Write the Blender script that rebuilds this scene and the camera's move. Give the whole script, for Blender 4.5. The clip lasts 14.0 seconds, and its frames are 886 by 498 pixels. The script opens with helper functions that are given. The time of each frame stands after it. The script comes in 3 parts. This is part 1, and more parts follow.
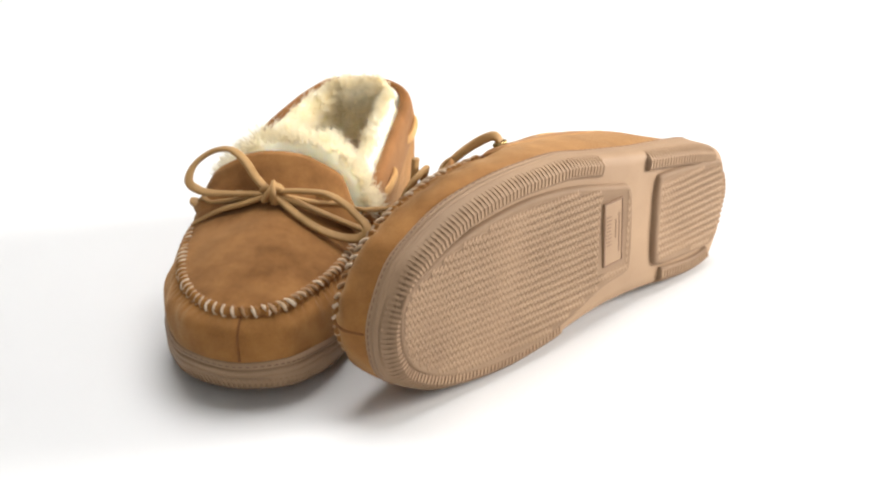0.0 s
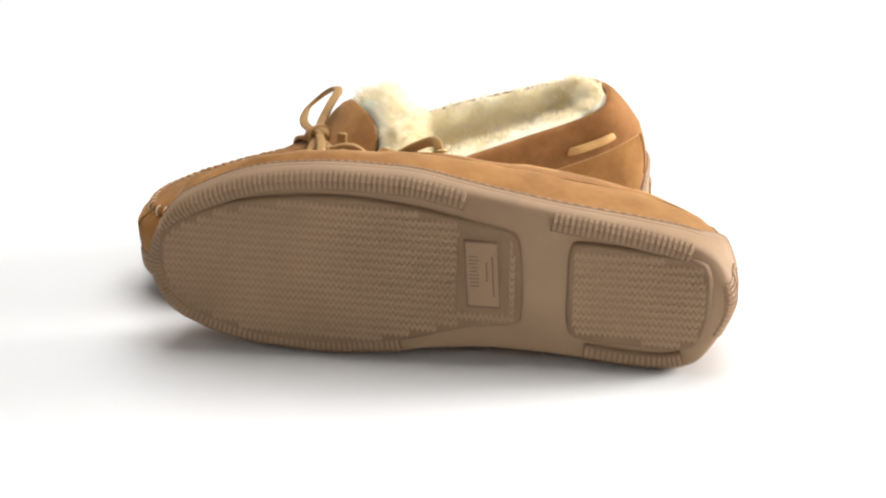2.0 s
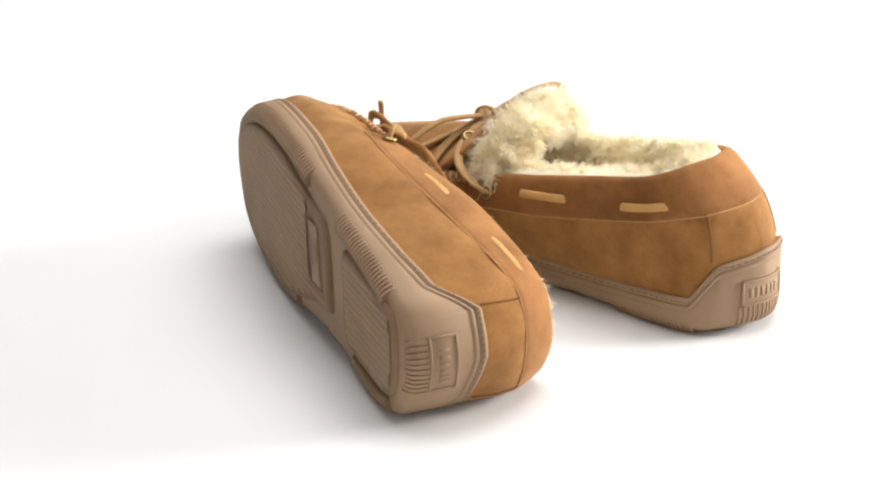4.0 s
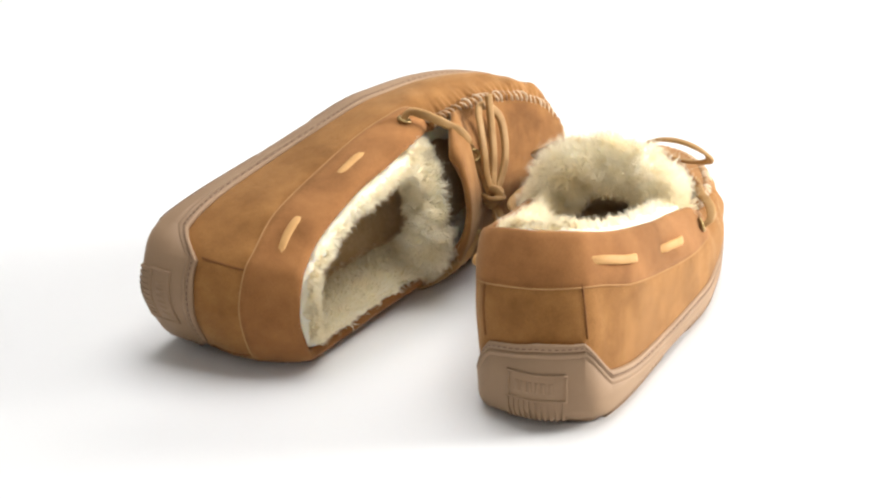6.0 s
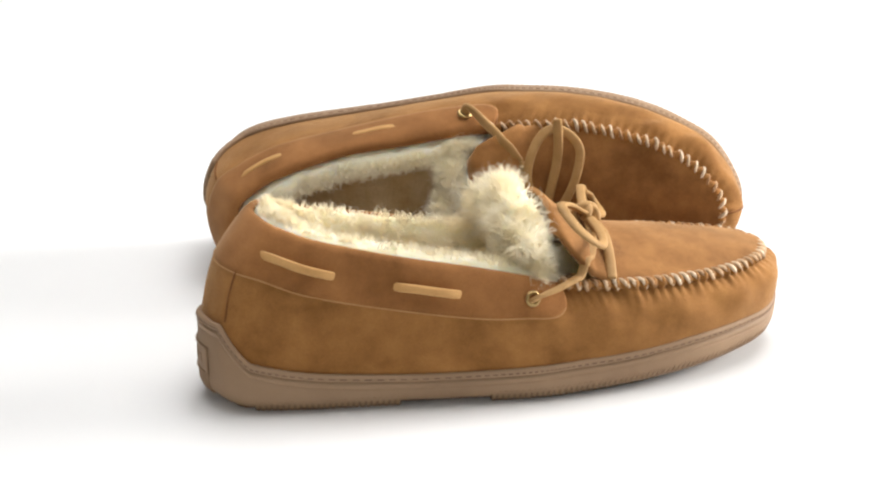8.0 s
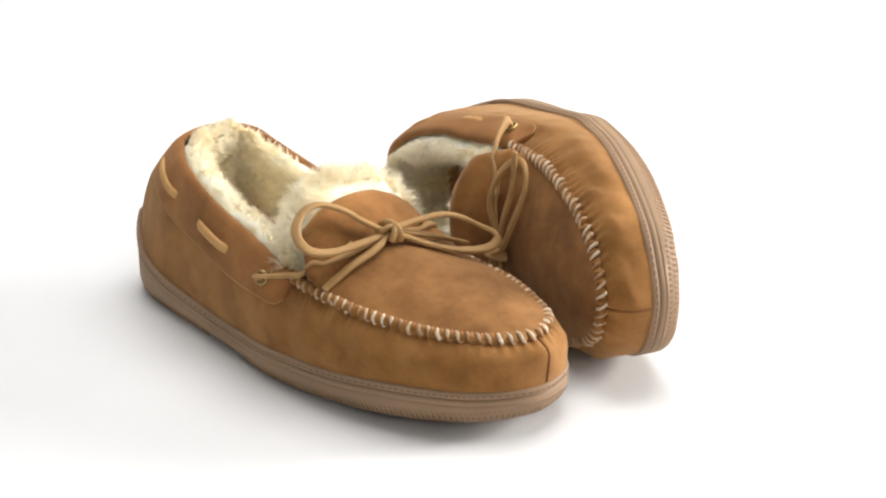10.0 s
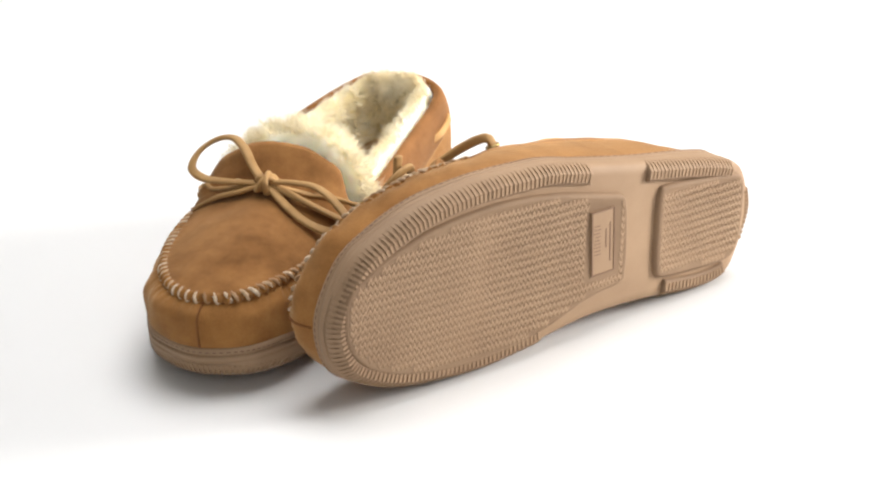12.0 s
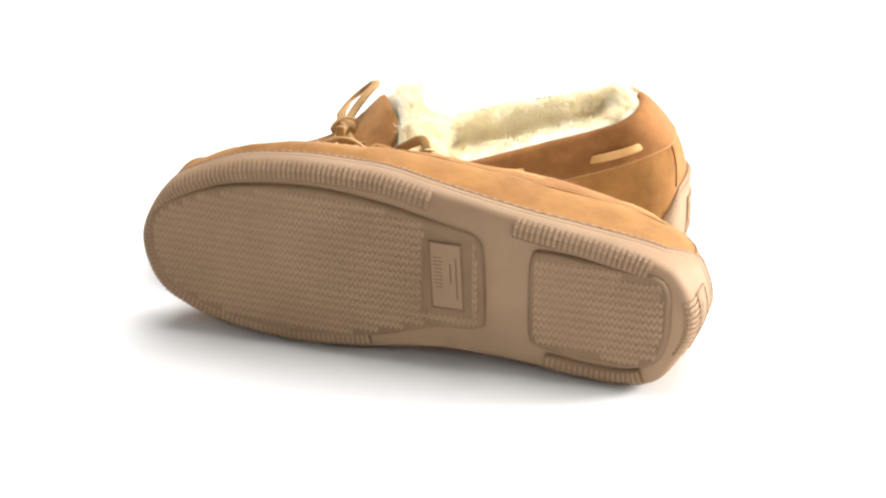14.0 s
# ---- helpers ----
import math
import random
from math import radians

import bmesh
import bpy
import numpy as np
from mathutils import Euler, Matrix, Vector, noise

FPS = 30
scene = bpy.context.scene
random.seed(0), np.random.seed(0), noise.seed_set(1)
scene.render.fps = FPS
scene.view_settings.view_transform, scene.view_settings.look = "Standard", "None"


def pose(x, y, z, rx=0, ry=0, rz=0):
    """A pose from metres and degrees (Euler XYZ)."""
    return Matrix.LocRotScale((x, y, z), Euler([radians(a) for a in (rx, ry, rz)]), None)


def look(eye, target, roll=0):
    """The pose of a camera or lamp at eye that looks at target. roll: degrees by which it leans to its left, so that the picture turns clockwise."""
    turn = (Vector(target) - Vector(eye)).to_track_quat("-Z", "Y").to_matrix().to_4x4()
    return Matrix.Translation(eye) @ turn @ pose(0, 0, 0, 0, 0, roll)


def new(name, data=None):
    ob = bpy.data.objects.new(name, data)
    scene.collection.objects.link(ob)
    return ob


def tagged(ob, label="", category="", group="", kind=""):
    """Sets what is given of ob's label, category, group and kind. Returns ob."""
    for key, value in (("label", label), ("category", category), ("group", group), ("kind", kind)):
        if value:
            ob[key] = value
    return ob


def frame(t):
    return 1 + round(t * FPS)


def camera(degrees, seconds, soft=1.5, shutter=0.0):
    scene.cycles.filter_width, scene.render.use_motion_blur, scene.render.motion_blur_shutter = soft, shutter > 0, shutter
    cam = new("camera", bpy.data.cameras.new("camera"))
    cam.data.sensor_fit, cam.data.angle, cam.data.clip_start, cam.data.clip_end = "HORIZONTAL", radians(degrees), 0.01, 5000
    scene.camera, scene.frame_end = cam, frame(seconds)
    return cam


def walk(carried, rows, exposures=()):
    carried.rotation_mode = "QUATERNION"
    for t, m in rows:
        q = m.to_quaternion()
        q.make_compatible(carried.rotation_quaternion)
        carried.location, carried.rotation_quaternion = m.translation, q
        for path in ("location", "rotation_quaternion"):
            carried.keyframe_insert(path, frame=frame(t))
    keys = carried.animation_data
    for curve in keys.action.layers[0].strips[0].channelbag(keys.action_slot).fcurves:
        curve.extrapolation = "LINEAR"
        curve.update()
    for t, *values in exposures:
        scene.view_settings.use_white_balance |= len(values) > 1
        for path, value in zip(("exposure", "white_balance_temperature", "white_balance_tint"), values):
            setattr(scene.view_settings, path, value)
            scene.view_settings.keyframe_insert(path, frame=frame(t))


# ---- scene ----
cam = camera(21.1, 14.0, soft=2.3)
EYE = (0.0, -1.1547, 0.4658)
# one fixed tripod pose, tilted down 20.6 degrees
VIEW = look(EYE, (EYE[0] - 0.00359, EYE[1] + 0.93581, EYE[2] - 0.35251), -0.93)
walk(cam, [(0.0, VIEW), (14.0, VIEW)], exposures=[(0.0, 0.0), (13.73, 0.0), (13.87, 0.15), (14.0, 0.5)])

TURN_SECONDS = 11.673  # one round of the turntable, clockwise from above
# the table runs a little unevenly: seconds, degrees ahead of or behind the even turn
UNEVEN = [(0.0, -0.9), (0.5, -0.81), (1.0, -0.65), (1.5, -0.33), (2.0, 0.18), (2.2, 0.6), (4.3, 0.6), (4.5, 0.09), (5.0, 0.85), (5.5, 0.51), (6.0, -0.08), (6.5, 0.04),
          (7.0, 0.25), (9.5, 0.2), (10.0, 0.05), (11.5, 0.0), (12.0, -0.45), (12.5, -0.5), (13.0, -0.75), (13.5, -0.95), (14.0, -1.3)]

# ---- light: a white-floored photo booth with a low soft key, a top light and a weak front light ----
world = bpy.data.worlds.new("studio_air")
world.use_nodes = True
world.node_tree.nodes["Background"].inputs["Color"].default_value = (1.0, 0.99, 0.97, 1)
world.node_tree.nodes["Background"].inputs["Strength"].default_value = 0.3
scene.world = world


def softbox(name, eye, target, sx, sy, watts, colour=(1.0, 0.985, 0.96)):
    lamp = bpy.data.lights.new(name, "AREA")
    lamp.shape, lamp.size, lamp.size_y, lamp.energy, lamp.color = "RECTANGLE", sx, sy, watts, colour
    ob = new(name, lamp)
    ob.matrix_world = look(eye, target)
    return ob


softbox("key_softbox", (1.52, 0.27, 0.50), (0, 0, 0.05), 0.6, 0.5, 42.0)
softbox("top_softbox", (0.15, 0.36, 1.45), (0, 0.05, 0), 1.4, 1.3, 29.0, (1.0, 0.99, 0.985))
softbox("front_softbox", (0.35, -1.75, 0.95), (0, 0, 0.05), 1.0, 0.7, 4.5, (1.0, 0.99, 0.985))


# ---- materials ----
def nodes_of(name):
    m = bpy.data.materials.new(name)
    m.use_nodes = True
    nt = m.node_tree
    return m, nt, nt.nodes["Principled BSDF"]


def add(nt, kind, **values):
    n = nt.nodes.new(kind)
    for k, v in values.items():
        n.inputs[k.replace("_", " ")].default_value = v
    return n


def ramp(nt, src, stops):
    r = nt.nodes.new("ShaderNodeValToRGB")
    while len(r.color_ramp.elements) < len(stops):
        r.color_ramp.elements.new(0.5)
    for e, (p, c) in zip(r.color_ramp.elements, stops):
        e.position, e.color = p, (*c, 1)
    nt.links.new(src, r.inputs["Fac"])
    return r.outputs["Color"]


def mixed(nt, kind, fac, a, b):
    n = nt.nodes.new("ShaderNodeMix")
    n.data_type, n.blend_type = "RGBA", kind
    n.inputs[0].default_value = fac
    for s, i in ((a, 6), (b, 7)):
        if isinstance(s, tuple):
            n.inputs[i].default_value = (*s, 1)
        else:
            nt.links.new(s, n.inputs[i])
    return n.outputs[2]


def surface(name, dark, light, scale, rough, fine=900.0, fine_mix=0.35, bump=0.25, bump_mm=0.3, sheen=0.0, spread=(0.3, 0.7)):
    """Mottled surface: broad stains from dark to light, fine grain over them and a fine relief."""
    m, nt, p = nodes_of(name)
    co = nt.nodes.new("ShaderNodeTexCoord")
    broad = add(nt, "ShaderNodeTexNoise", Scale=scale, Detail=5.0, Roughness=0.6)
    grain = add(nt, "ShaderNodeTexNoise", Scale=fine, Detail=3.0, Roughness=0.7)
    for n in (broad, grain):
        nt.links.new(co.outputs["Object"], n.inputs["Vector"])
    base = ramp(nt, broad.outputs["Fac"], [(spread[0], dark), (spread[1], light)])
    speck = ramp(nt, grain.outputs["Fac"], [(0.25, (0.45, 0.42, 0.4)), (0.75, (1, 1, 1))])
    nt.links.new(mixed(nt, "MULTIPLY", fine_mix, base, speck), p.inputs["Base Color"])
    b = add(nt, "ShaderNodeBump", Strength=bump, Distance=bump_mm / 1000)
    nt.links.new(grain.outputs["Fac"], b.inputs["Height"])
    nt.links.new(b.outputs["Normal"], p.inputs["Normal"])
    p.inputs["Roughness"].default_value = rough
    p.inputs["Specular IOR Level"].default_value = 0.25
    if sheen:
        p.inputs["Sheen Weight"].default_value = sheen
        p.inputs["Sheen Roughness"].default_value = 0.45
        p.inputs["Sheen Tint"].default_value = (1.0, 0.72, 0.42, 1)
    return m


FLOOR = surface("white_sweep_paint", (0.80, 0.80, 0.80), (0.84, 0.84, 0.84), 2.0, 0.35, 400, 0.02, 0.02)
# mid grey for walls out of view, darkened to cut the bounce light
WALLS = surface("grey_bounce_wall_paint", (0.42, 0.42, 0.41), (0.48, 0.48, 0.47), 1.5, 0.8, 300, 0.05, 0.1)
SUEDE = surface("tan_suede", (0.198, 0.080, 0.017), (0.42, 0.196, 0.059), 46.0, 0.95, 1300, 0.45, 0.5, 0.35, 0.3, (0.24, 0.74))
COLLAR = surface("smooth_tan_suede_band", (0.205, 0.080, 0.020), (0.39, 0.170, 0.055), 30.0, 0.9, 1300, 0.4, 0.4, 0.3, 0.25, (0.32, 0.68))
APRON = surface("apron_suede", (0.182, 0.073, 0.018), (0.395, 0.182, 0.057), 40.0, 0.95, 1300, 0.45, 0.5, 0.35, 0.3, (0.32, 0.68))
RUBBER = surface("taupe_rubber", (0.288, 0.183, 0.108), (0.362, 0.238, 0.143), 18.0, 0.62, 1200, 0.12, 0.12, 0.1)
# darker rubber: the shade between lugs and ribs is put into its colour
RUBBER_SHADED = surface("shaded_groove_rubber", (0.215, 0.133, 0.078), (0.27, 0.173, 0.102), 24.0, 0.7, 1200, 0.15, 0.12, 0.1)
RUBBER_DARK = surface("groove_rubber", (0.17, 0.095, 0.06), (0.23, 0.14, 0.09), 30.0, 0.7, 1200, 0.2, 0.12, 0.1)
FLEECE = surface("cream_fleece", (0.985, 0.87, 0.62), (0.995, 0.94, 0.76), 60.0, 1.0, 500, 0.03, 0.4, 1.0)
FIBRE = surface("cream_wool_fibre", (0.975, 0.885, 0.66), (0.995, 0.955, 0.83), 45.0, 0.95, 600, 0.05, 0.0, 0.1, 0.0)
_nt = FIBRE.node_tree
_thin = _nt.nodes.new("ShaderNodeBsdfTranslucent")
_blend = _nt.nodes.new("ShaderNodeMixShader")
_blend.inputs["Fac"].default_value = 0.45
FLEECE.node_tree.nodes["Principled BSDF"].inputs["Subsurface Weight"].default_value = 0.8
FLEECE.node_tree.nodes["Principled BSDF"].inputs["Subsurface Scale"].default_value = 0.7
FLEECE.node_tree.nodes["Principled BSDF"].inputs["Subsurface Radius"].default_value = (0.009, 0.008, 0.006)
_nt.links.new(_nt.nodes["Principled BSDF"].inputs["Base Color"].links[0].from_socket, _thin.inputs["Color"])
_nt.links.new(_nt.nodes["Principled BSDF"].outputs["BSDF"], _blend.inputs[1])
_nt.links.new(_thin.outputs["BSDF"], _blend.inputs[2])
_nt.links.new(_blend.outputs["Shader"], _nt.nodes["Material Output"].inputs["Surface"])
LACE = surface("olive_tan_leather_lace", (0.33, 0.185, 0.065), (0.48, 0.285, 0.115), 60.0, 0.6, 700, 0.2, 0.2, 0.15)
LACE_PALE = surface("pale_tan_leather_lace", (0.50, 0.27, 0.09), (0.60, 0.34, 0.13), 60.0, 0.65, 700, 0.2, 0.2, 0.15)
THREAD = surface("cream_waxed_thread", (0.58, 0.45, 0.31), (0.88, 0.78, 0.64), 220.0, 0.75, 1500, 0.4, 0.4, 0.2)
_nt = THREAD.node_tree
_each = _nt.nodes.new("ShaderNodeObjectInfo")
_soil = ramp(_nt, _each.outputs["Random"], [(0.0, (0.5, 0.33, 0.2)), (0.45, (0.8, 0.67, 0.53)), (0.9, (0.97, 0.92, 0.85))])
_old = _nt.nodes["Principled BSDF"].inputs["Base Color"].links[0].from_socket
_nt.links.new(mixed(_nt, "MULTIPLY", 1.0, _old, _soil), _nt.nodes["Principled BSDF"].inputs["Base Color"])
# tan instead of cream: warm shade deep in the slipper, put into the colour
INSOLE = surface("shade_tan_fleece", (0.55, 0.36, 0.17), (0.75, 0.56, 0.33), 50.0, 1.0, 500, 0.3, 0.5, 1.0)
EDGE_SUEDE = surface("pale_cut_suede", (0.42, 0.22, 0.085), (0.52, 0.29, 0.12), 60.0, 0.9)
SEAM = surface("dark_seam_thread", (0.16, 0.06, 0.018), (0.24, 0.10, 0.03), 60.0, 0.9)
BRASS, _nt, _p = nodes_of("aged_brass")
_p.inputs["Base Color"].default_value = (0.42, 0.30, 0.13, 1)
_p.inputs["Metallic"].default_value = 1.0
_p.inputs["Roughness"].default_value = 0.38


# ---- mesh helpers; slipper shapes are written in millimetres for a left slipper, y to its outer side ----
def part(name, bm, material, parent, label="", smooth=True, kind=""):
    me = bpy.data.meshes.new(name)
    bm.to_mesh(me)
    bm.free()
    me.materials.append(material)
    if smooth:
        me.shade_smooth()
    ob = new(name, me)
    ob.parent = parent
    return tagged(ob, label, kind=kind)


def mesh_of(verts, faces, side=1, scale=0.001, flip=False):
    bm = bmesh.new()
    vs = [bm.verts.new((x * scale, y * scale * side, z * scale)) for x, y, z in verts]
    for f in faces:
        if len(set(f)) < 3:
            continue
        try:
            bm.faces.new([vs[i] for i in (f if (side > 0) != flip else f[::-1])])
        except ValueError:
            pass
    return bm


def lofted(rings, closed=True, cap_first=False, cap_last=False):
    """Verts and faces of a skin over rings of equal count."""
    n = len(rings[0])
    verts = [tuple(p) for r in rings for p in r]
    faces = []
    for k in range(len(rings) - 1):
        for i in range(n if closed else n - 1):
            j = (i + 1) % n
            faces.append([k * n + i, k * n + j, (k + 1) * n + j, (k + 1) * n + i])
    if cap_first:
        faces.append(list(range(n))[::-1])
    if cap_last:
        faces.append([(len(rings) - 1) * n + i for i in range(n)])
    return verts, faces


def spline(points, count, closed=True):
    """Catmull-Rom through rows of numbers."""
    p = np.array(points, float)
    n = len(p)
    spans = n if closed else n - 1
    out = []
    for k in range(count):
        u = k / count * spans if closed else k / (count - 1) * spans
        i = min(int(u), spans - 1)
        f = u - i
        idx = [(i + d) % n if closed else min(max(i + d, 0), n - 1) for d in (-1, 0, 1, 2)]
        a, b, c, d = p[idx]
        out.append(0.5 * (2 * b + (c - a) * f + (2 * a - 5 * b + 4 * c - d) * f * f + (3 * b - a - 3 * c + d) * f ** 3))
    return np.array(out)


def smoothstep(a, b, x):
    t = np.clip((x - a) / (b - a), 0, 1)
    return t * t * (3 - 2 * t)


# stations round the slipper from the heel, outer side first: sole edge x, y, sole top z, waist x, y, z, rim x, y, z
STATIONS = [
    (-3, -13, 44, 9, -15, 67, 25, -19.5, 87), (3, 9.5, 44, 14, 3, 67, 29, -2, 86.5), (16, 20, 26, 24, 11.5, 65, 36, 5.5, 84.5),
    (42, 27, 21, 46, 22, 58, 52, 15, 80), (85, 34, 18, 87, 31.5, 50, 86, 26, 73), (124, 41, 18, 124, 39, 44.5, 120, 31, 66),
    (150, 46, 19, 150, 42.5, 43, 147, 35, 60), (168, 47, 20, 170, 44, 39, 166, 35.5, 54.5), (200, 46.5, 21.5, 200, 44, 38, 199, 36.5, 51),
    (232, 41.5, 24, 230, 39, 38.5, 228, 32, 49), (257, 32, 25, 255, 30.5, 38.5, 251, 24, 47.5), (276, 19, 25.5, 275, 18, 39, 270, 11, 46.5),
    (288.5, -7, 25, 287.5, -7, 38.5, 280, -8, 46), (281, -32, 25.5, 278, -30, 39, 272, -27, 46.5), (262, -44, 25.5, 258, -43, 39, 250, -38, 47.5),
    (238, -50, 24, 236, -49, 38.5, 228, -44.5, 48.5), (200, -52.3, 21.5, 200, -51, 38, 197, -47, 50), (165, -49, 20, 167, -50.5, 39, 165, -47, 54),
    (147, -45.5, 19, 148, -49.5, 42.5, 147, -46.5, 59.5), (120, -42.5, 18, 121, -48.8, 44.5, 119, -46.5, 64.5), (84, -43.5, 18, 86, -48.3, 50, 84, -46.5, 71.5),
    (44, -47.5, 20.5, 46, -47.4, 57.5, 52, -46.8, 78), (22, -46, 21, 26, -45, 63, 37, -44.5, 83), (9, -37.5, 39, 15, -37, 65.5, 29, -34.5, 86),
]
PER = 24
N = len(STATIONS) * PER
LOOP = spline(STATIONS, N)
EDGE, TOPZ, WAIST, RIM = LOOP[:, 0:2], LOOP[:, 2].copy(), LOOP[:, 3:6], LOOP[:, 6:9]
# the heel cup has straight slanted shoulders
for i in range(N):
    k, f = divmod(i, PER)
    if k in (0, 1, 2, 21, 22, 23):
        TOPZ[i] = STATIONS[k][2] * (1 - f / PER) + STATIONS[(k + 1) % len(STATIONS)][2] * f / PER


def outward(xy):
    d = np.roll(xy, -1, 0) - np.roll(xy, 1, 0)
    n = np.stack([-d[:, 1], d[:, 0]], 1) / np.linalg.norm(d, axis=1)[:, None]
    return n if n[0] @ (xy[0] - xy.mean(0)) > 0 else -n


OUT = outward(EDGE)
# a finer run of the sole edge by its length, for treads
FINE = spline(EDGE, N * 6)
FINE_OUT = outward(FINE)
RUN = np.concatenate([[0], np.cumsum(np.linalg.norm(np.diff(FINE, axis=0), axis=1))])
ROUND = RUN[-1] + np.linalg.norm(FINE[0] - FINE[-1])
RIM_OUT = outward(RIM[:, :2])


def along(s):
    s = s % ROUND
    k = min(int(np.searchsorted(RUN, s)), len(FINE) - 1)
    return FINE[k], FINE_OUT[k]


def run_at(x, outer):
    """How far along the sole edge the place x lies, on the outer or the inner side."""
    half = len(FINE) // 2
    ks = range(0, half) if outer else range(half, len(FINE))
    return RUN[min(ks, key=lambda k: abs(FINE[k][0] - x))]


def spring(x):
    """The toe lifts a little, and the very back of the heel."""
    return 9.0 * np.clip((x - 130) / 158, 0, 1) ** 1.3 + 3.0 * np.clip((16 - x) / 16, 0, 1) ** 1.5


def ring_at(grow, z):
    xy = EDGE + OUT * np.asarray(grow).reshape(-1, 1)
    return np.column_stack([xy, np.broadcast_to(z, N) + spring(xy[:, 0])])


def sole_mesh(thing, side):
    top = TOPZ - spring(EDGE[:, 0])
    rings = [ring_at(-14, 3.4), ring_at(-7, 3.4), ring_at(-3.0, 3.8), ring_at(-1.2, 5.8), ring_at(-0.5, 8.6),
             ring_at(-0.4, np.minimum(top - 8.0, 14)), ring_at(-0.4, top - 7.6), ring_at(-0.7, top - 7.2), ring_at(-0.7, top - 6.7), ring_at(-0.3, top - 6.3),
             ring_at(-0.2, top - 4.4), ring_at(-1.2, top - 4.1), ring_at(-1.2, top - 3.6), ring_at(-0.1, top - 3.3), ring_at(-0.2, top - 1.0), ring_at(-0.9, top), ring_at(-3.0, top - 0.3), ring_at(-4.5, top - 6)]
    v, f = lofted(rings, cap_first=True)
    return part("sole", mesh_of(v, f, side), RUBBER, thing, "taupe moulded rubber cup sole")


def band(s0, s1, steps, profile):
    """A closed bar along the sole edge; profile rows are growth beyond the edge and height."""
    rings = []
    for k in range(steps + 1):
        p, o = along(s0 + (s1 - s0) * k / steps)
        rings.append([(p[0] + o[0] * g, p[1] + o[1] * g, z + float(spring(p[0]))) for g, z in profile])
    return lofted(rings, cap_first=True, cap_last=True)


RIM_BASE = [(-11, 5.5), (-10.4, 1.7), (-9.4, 1.2), (-4.6, 1.2), (-2.5, 4.0), (-1.2, 6.6), (-0.75, 8.0), (-2.0, 8.6), (-4.0, 8.0)]
RIM_RIB = [(-9.3, 1.8), (-9.1, 0.75), (-4.9, 0.7), (-2.3, 3.2), (-1.0, 5.7), (-0.7, 6.8), (-1.1, 7.5), (-2.4, 6.9), (-5.0, 2.2)]
BACK_BASE = [(-7, 5.5), (-6.4, 3.0), (-3.6, 2.4), (-2.0, 4.0), (-1.1, 7.0), (-0.9, 12.5), (-2.0, 13.0), (-4.0, 12.0)]
BACK_RIB = [(-6, 3.0), (-3.4, 1.8), (-1.4, 3.4), (-0.1, 6.8), (0.2, 12.6), (-0.5, 13.6), (-2.2, 8.0), (-4.0, 3.4)]
# forefoot and heel pads
FOREPAD = [(281, -5), (277, 9), (258, 20), (237, 27), (210, 31.5), (183, 33), (151, 30), (118, 23), (106, 20), (102.5, 14), (101, -4), (101, -20), (104, -26), (126, -28.5), (153, -37), (181, -43.5), (214, -44.5), (241, -41), (263, -33.5), (277, -21)]
HEELPAD = [(9.5, -5), (10.5, 6), (17, 12.5), (45, 15.5), (70, 17.5), (76, 14.5), (77, -5), (76.5, -25), (71, -31), (45, -33), (23, -33.5), (14, -29), (10, -17)]


def inside(x, y, poly):
    hit = False
    for (x0, y0), (x1, y1) in zip(poly, np.roll(poly, -1, 0)):
        if (y0 > y) != (y1 > y) and x < (x1 - x0) * (y - y0) / (y1 - y0) + x0:
            hit = not hit
    return hit


def tread_pad(sole, side, name, points, hole=None):
    ring = spline(points, 96)
    n = outward(ring)
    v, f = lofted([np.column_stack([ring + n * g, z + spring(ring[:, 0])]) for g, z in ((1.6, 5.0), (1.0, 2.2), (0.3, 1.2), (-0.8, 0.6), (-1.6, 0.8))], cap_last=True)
    # pad face in the darker colour, so the gaps between ridges look shaded
    pad = part(name, mesh_of(v, f, side, flip=True), RUBBER_SHADED, sole)
    inner = ring - n * 1.3
    step, pitch, swing = 1.35, 3.9, 1.05
    far = inner[:, 0].max()
    for row in np.arange(-46.5, 40, pitch):
        v, f, last = [], [], None
        for k in range(int(far / step) + 1):
            x = k * step + 2
            y = row + (swing if k % 2 else -swing)
            if x < inner[:, 0].min() or not inside(x, y, inner) or (hole and hole[0] < x < hole[1] and hole[2] < y < hole[3]):
                last = None
                continue
            z = float(spring(x))
            base = len(v)
            v += [(x, y - 1.65, 0.84 + z), (x, y - 0.85, 0.57 + z), (x, y + 0.85, 0.57 + z), (x, y + 1.65, 0.84 + z)]
            if last is not None:
                f += [[last + j, base + j, base + j + 1, last + j + 1] for j in range(3)]
            last = base
        if f:
            part("tread_ridge", mesh_of(v, f, side, flip=True), RUBBER, sole, smooth=False)
    return pad


def boxed(v, f, x0, x1, y0, y1, z0, z1, skew=0.0):
    b = len(v)
    v += [(x + skew * y, y, z) for z in (z0, z1) for x, y in ((x0, y0), (x1, y0), (x1, y1), (x0, y1))]
    f += [[b + i for i in q] for q in ([3, 2, 1, 0], [4, 5, 6, 7], [0, 1, 5, 4], [1, 2, 6, 5], [2, 3, 7, 6], [3, 0, 4, 7])]


